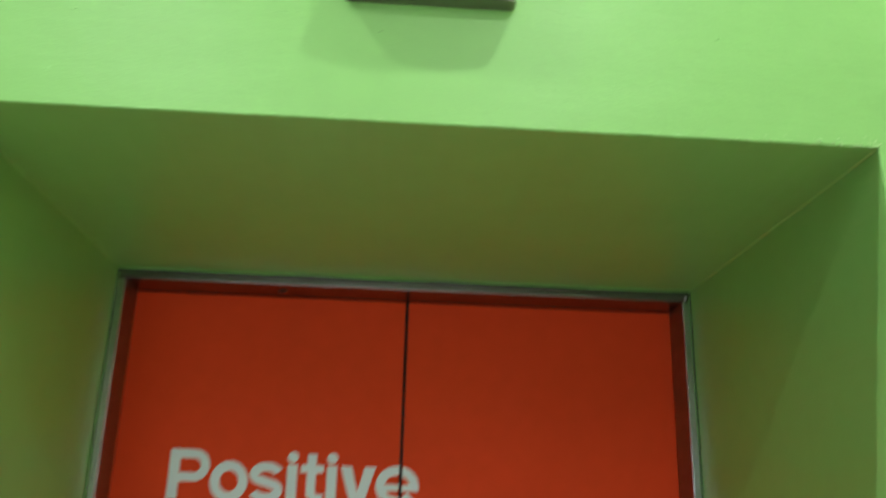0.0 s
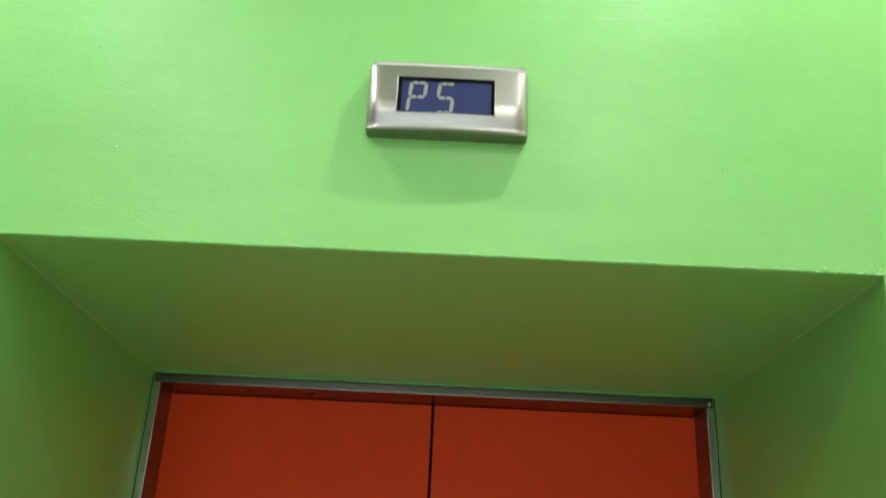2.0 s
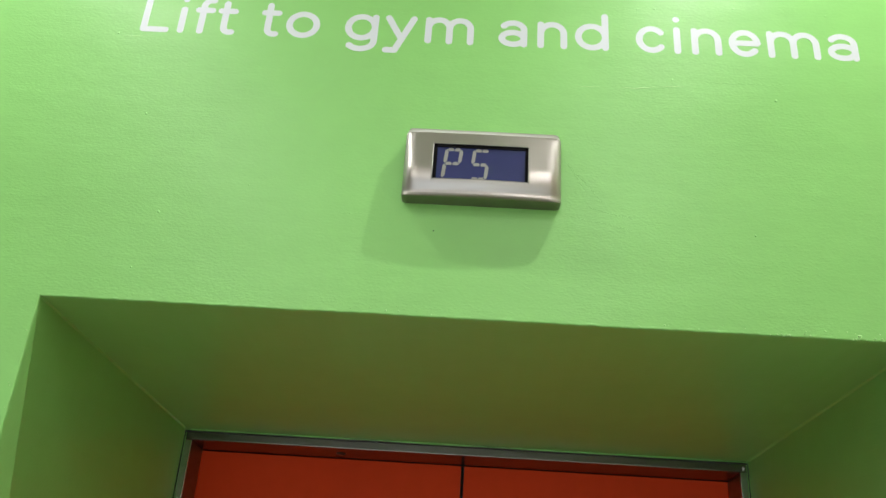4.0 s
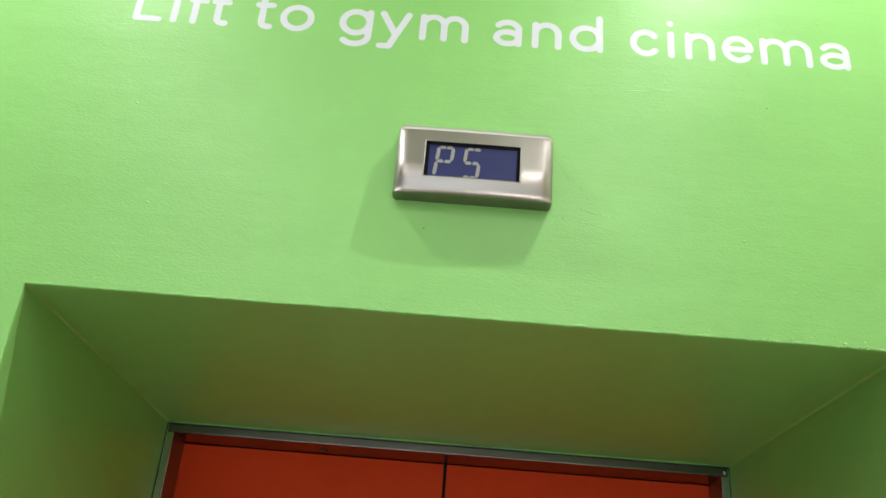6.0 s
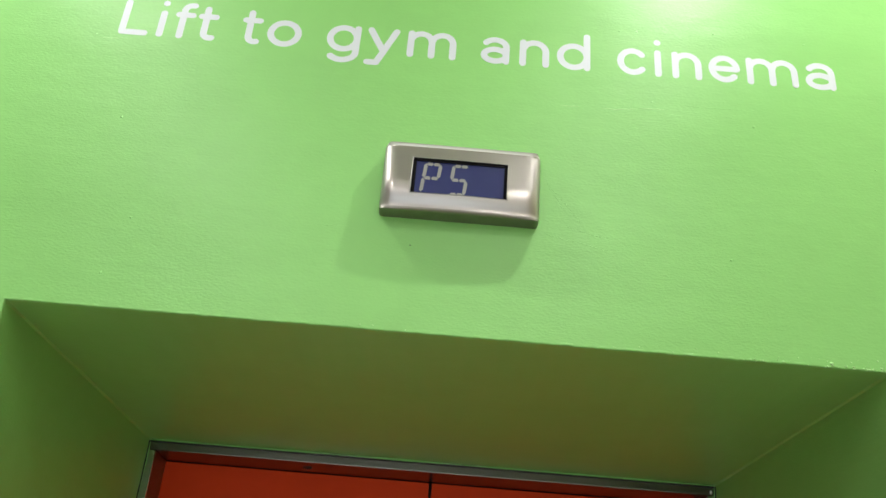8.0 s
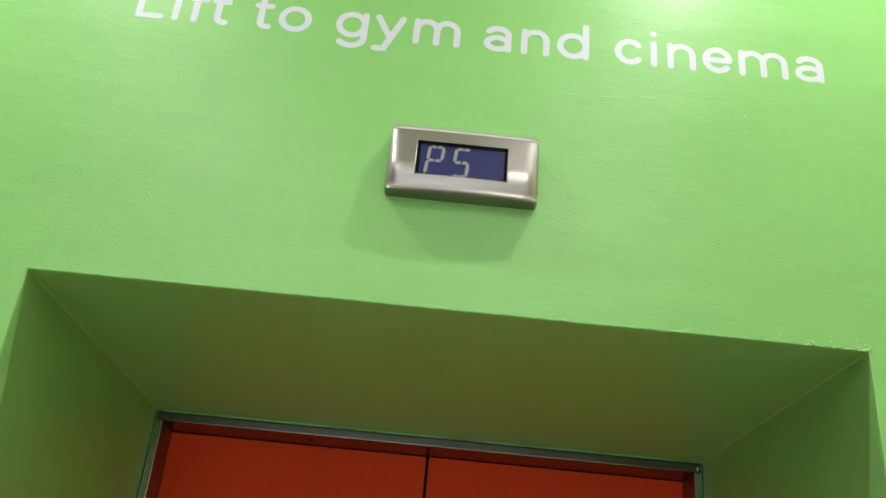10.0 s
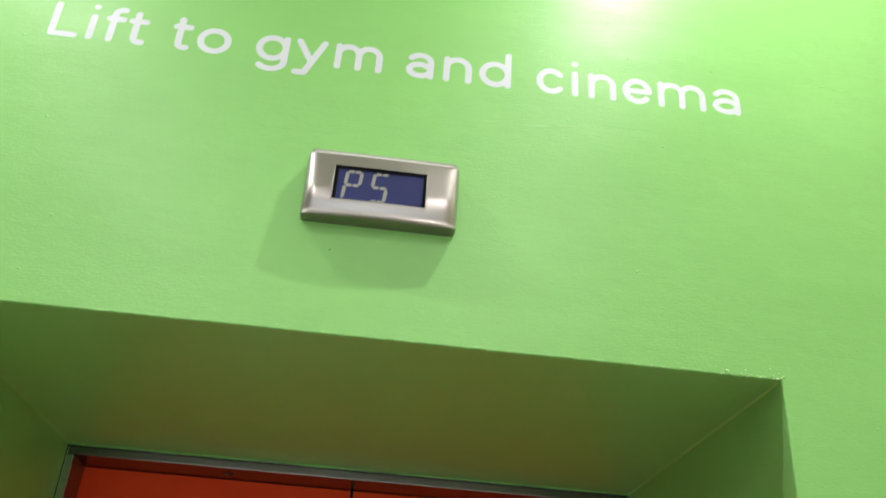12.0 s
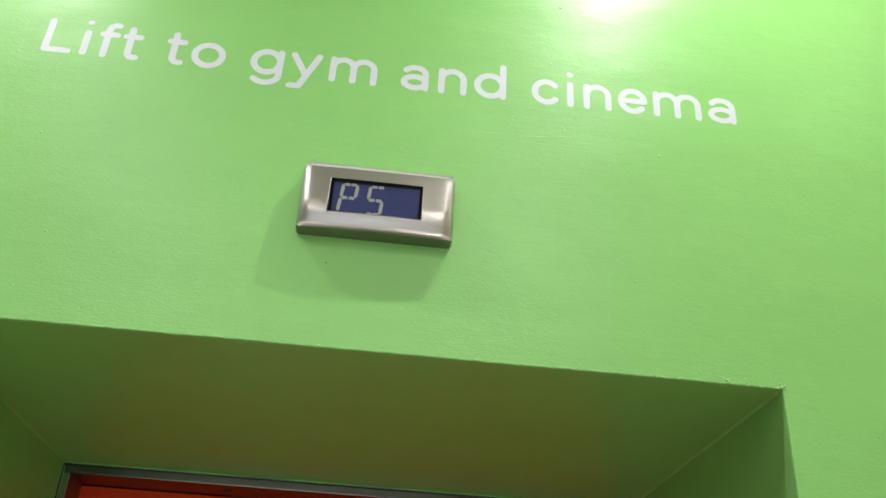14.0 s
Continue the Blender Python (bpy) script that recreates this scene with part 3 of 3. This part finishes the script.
        side = Vector((d.z, 0, -d.x)).normalized() * w
        a, b = Vector((ax, 0, az)), Vector((bx, 0, bz))
        ring = [a + d * 0.02, a + d * 0.14 + side, b - d * 0.14 + side, b - d * 0.02, b - d * 0.20 - side, a + d * 0.20 - side]
        front_ring = [bm.verts.new(p + Vector((0, face + 0.0011, 0))) for p in ring]
        back_ring = [bm.verts.new(p + Vector((0, face + 0.0016, 0))) for p in ring]
        bm.faces.new(front_ring)
        for k in range(6):
            bm.faces.new((front_ring[k], front_ring[(k + 1) % 6], back_ring[(k + 1) % 6], back_ring[k]))
        return bm

    def digit(left, bars):
        wide, high, lean = 0.0206, 0.0462, 0.0046
        bottom = sz0 + 0.0058
        spot = lambda u, w: (left + 0.0012 + u * wide + lean * w, bottom + w * high)
        for u0, w0, u1, w1, thick in bars:
            p, q = spot(u0, w0), spot(u1, w1)
            under(part("segment", stroke(*p, *q, thick), SEGMENT), thing)

    t, bars = 0.0025, {"a": (0.04, 1, 0.5, 1), "b": (0.5, 1, 0.96, 1), "f": (0.0, 1.02, 0.0, 0.50), "c": (1.0, 1.02, 1.0, 0.50), "g": (0.02, 0.5, 0.49, 0.5), "h": (0.51, 0.5, 0.98, 0.5),
                      "e": (0.0, 0.50, 0.0, -0.02), "k": (1.0, 0.50, 1.0, -0.02), "m": (0.06, -0.005, 0.5, -0.005), "n": (0.5, -0.005, 0.94, -0.005)}
    digit(sx0 + 0.0130, [(*bars[k], t) for k in "abfcghe"])
    digit(sx0 + 0.0524, [(*bars[k], t) for k in "abfghkmn"])


indicator()

# ---- lettering on the wall ----
SIGN = [("L", -0.546, -0.5005, 0, 0.069), ("i", -0.4885, -0.4765, 0, 0.073), ("f", -0.4645, -0.4310, 0, 0.072), ("t", -0.4285, -0.3960, -0.001, 0.067), ("t", -0.3590, -0.3265, -0.001, 0.067), ("o", -0.3175, -0.2640, -0.001, 0.053),
        ("g", -0.2245, -0.1720, -0.021, 0.053), ("y", -0.1620, -0.1115, -0.021, 0.051), ("m", -0.0985, -0.0220, 0, 0.053), ("a", 0.0165, 0.0615, -0.001, 0.053), ("n", 0.0770, 0.1235, 0, 0.053), ("d", 0.1355, 0.1880, -0.001, 0.073),
        ("c", 0.2300, 0.2770, -0.001, 0.053), ("i", 0.2880, 0.3000, 0, 0.073), ("n", 0.3160, 0.3625, 0, 0.053), ("e", 0.3735, 0.4230, -0.001, 0.053), ("m", 0.4330, 0.5135, 0, 0.053), ("a", 0.5250, 0.5720, -0.001, 0.053)]


def rounded_letter(char, x0, x1, base):
    """A letter of the rounded sign alphabet, standing on the line base between x0 and x1."""
    h = 0.0053
    w, xh = x1 - x0, 0.0525
    l, r, lo, up, mid = h, w - h, h, xh - h, xh / 2
    rx, rz = (r - l) / 2, mid - h
    full = lambda cx, cz, a, b: arc(cx, cz, a, b, 0, 360, 36)[:-1]
    arch = lambda a, b: [(b, lo), (b, up - (b - a) / 2)] + arc((a + b) / 2, up - (b - a) / 2, (b - a) / 2, (b - a) / 2, 8, 172, 14) + [(a, up - (b - a) / 2)]
    lines, rings = [], []
    if char == "L":
        lines = [[(l, 0.069 - h), (l, lo)], [(l, lo), (r, lo)]]
    elif char == "i":
        lines = [[(w / 2, up), (w / 2, lo)], [(w / 2, 0.0672), (w / 2, 0.0676)]]
    elif char == "f":
        s, q = w * 0.38, w * 0.34
        lines = [[(s, lo), (s, 0.0725 - h - q)] + arc(s + q, 0.0725 - h - q, q, q, 172, 78, 10), [(l, up), (w * 0.80, up)]]
    elif char == "t":
        s, q = w * 0.40, w * 0.30
        lines = [[(s, 0.0675 - h), (s, lo + q)] + arc(s + q, lo + q, q, q, 188, 275, 10) + [(r - 0.001, lo + 0.0005)], [(l, up), (r, up)]]
    elif char == "o":
        rings = [full(w / 2, mid, rx, rz)]
    elif char == "g":
        rings = [full(w / 2, mid, rx, rz)]
        lines = [[(r, up), (r, 0.004)] + arc(w / 2, 0.0, rx, 0.0212 - h, 0, -142, 16)]
    elif char == "y":
        foot = (w * 0.36, -0.0160)
        lines = [[(l, up), (w * 0.545, lo + 0.001)], [(r, up), foot], [foot, (l - 0.001, -0.0160)]]
    elif char == "n":
        lines = [[(l, up), (l, lo)], arch(l, r)]
    elif char == "m":
        lines = [[(l, up), (l, lo)], arch(l, w / 2), arch(w / 2, r)]
    elif char == "a":
        rings = [full(w / 2, 0.0168, rx, 0.0168 - h)]
        lines = [[(r, lo), (r, up - rx * 0.8)] + arc(w / 2, up - rx * 0.8, rx, rx * 0.8, 6, 148, 14)]
    elif char == "d":
        rings = [full(w / 2, mid, rx, rz)]
        lines = [[(r, 0.073 - h), (r, lo)]]
    elif char == "c":
        lines = [arc(w / 2 + 0.001, mid, rx + 0.001, rz, 42, 318, 28)]
    elif char == "e":
        lines = [arc(w / 2, mid, rx, rz, 2, 318, 30), [(l, mid), (r - 0.001, mid)]]
    bm = bmesh.new()
    for k, pts in enumerate(rings + lines):
        band(bm, pts, h, -0.00030 - 0.00005 * k, pts in rings)
    for v in bm.verts:
        v.co += Vector((x0, 0.0001, base))
    return bm


sign = empty("wall_lettering", 0, 0, 2.565, "white rounded vinyl letters naming the lift, on green wall", "lettering")
for char, a, b, lo, hi in SIGN:
    under(part("letter", rounded_letter(char, a, b, 2.5665 + 0.0045 * (a + 0.55)), VINYL), sign)

# ---- red notice beside the recess ----
notice = empty("lift_notice", -0.705, 0, 1.415, "red plastic lift notice with white lettering, on green wall", "notice")
under(boxed("board", -0.810, -0.600, -0.0042, 0.0, 1.415, 1.712, NOTICE_EDGE, bevel=0.0006, label="clear plastic board"), notice)
under(boxed("print", -0.810, -0.6012, -0.0050, -0.0040, 1.415, 1.711, NOTICE, label="red printed face"), notice)
under(boxed("text_bar", -0.790, -0.6165, -0.0056, -0.0048, 1.6950, 1.6985, INK, label="line of small dark print"), notice)
for char, a, b, hi in (("L", -0.690, -0.670, 0.033), ("i", -0.667, -0.660, 0.034), ("f", -0.6575, -0.6440, 0.034), ("t", -0.6425, -0.6290, 0.031)):
    under(part("letter", letter(char, 0.02, a, b, 1.612, 1.612 + hi * 0.95, -0.0050, 0.0004), VINYL), notice)
notice.location += Vector((0.004, 0, -0.002))


# ---- downlights ----
def downlight():
    thing = empty("downlight", 0, 0, CEIL, "round white recessed ceiling downlight", "downlight", "ceiling downlights")
    bm = bmesh.new()
    rows = []
    for k in range(28):
        a = 2 * math.pi * k / 28
        rows.append([bm.verts.new((r * math.cos(a), r * math.sin(a), z)) for r, z in ((0.046, CEIL), (0.045, CEIL - 0.004), (0.040, CEIL - 0.005), (0.030, CEIL - 0.001))])
    for k in range(28):
        a, b = rows[k], rows[(k + 1) % 28]
        for j in range(3):
            bm.faces.new((a[j], a[j + 1], b[j + 1], b[j]))
    under(part("trim_ring", bm, WHITE_TRIM, smooth=True), thing)
    lens = bmesh.new()
    bmesh.ops.create_circle(lens, cap_ends=True, segments=28, radius=0.030, matrix=Matrix.Translation((0, 0, CEIL - 0.0012)))
    under(part("lens", lens, LENS, label="glowing lamp lens"), thing)
    return thing


# bodies for the two added fill lights, out of view
fill_strip = empty("fill_luminaire", 0, 0, CEIL, "unseen long white ceiling light, added as fill for the lift doors", "ceiling light", "linear ceiling lights")
under(boxed("body", -0.075, 0.075, -STRIP_HALF - 0.015, STRIP_HALF + 0.015, CEIL - 0.055, CEIL, WHITE_TRIM, bevel=0.004), fill_strip)
under(boxed("diffuser", -0.062, 0.062, -STRIP_HALF, STRIP_HALF, CEIL - 0.068, CEIL - 0.0555, DIFFUSER, bevel=0.003, label="glowing opal diffuser of the added fill light"), fill_strip)
fill_strip.location = (STRIPS[0], STRIP_Y, CEIL)
copy_thing(fill_strip, pose(STRIPS[1], STRIP_Y, CEIL))
first = downlight()
first.location = (LAMPS[0][0], LAMPS[0][1], CEIL)
for lx, ly, watts, spread in LAMPS[1:]:
    copy_thing(first, pose(lx, ly, CEIL))
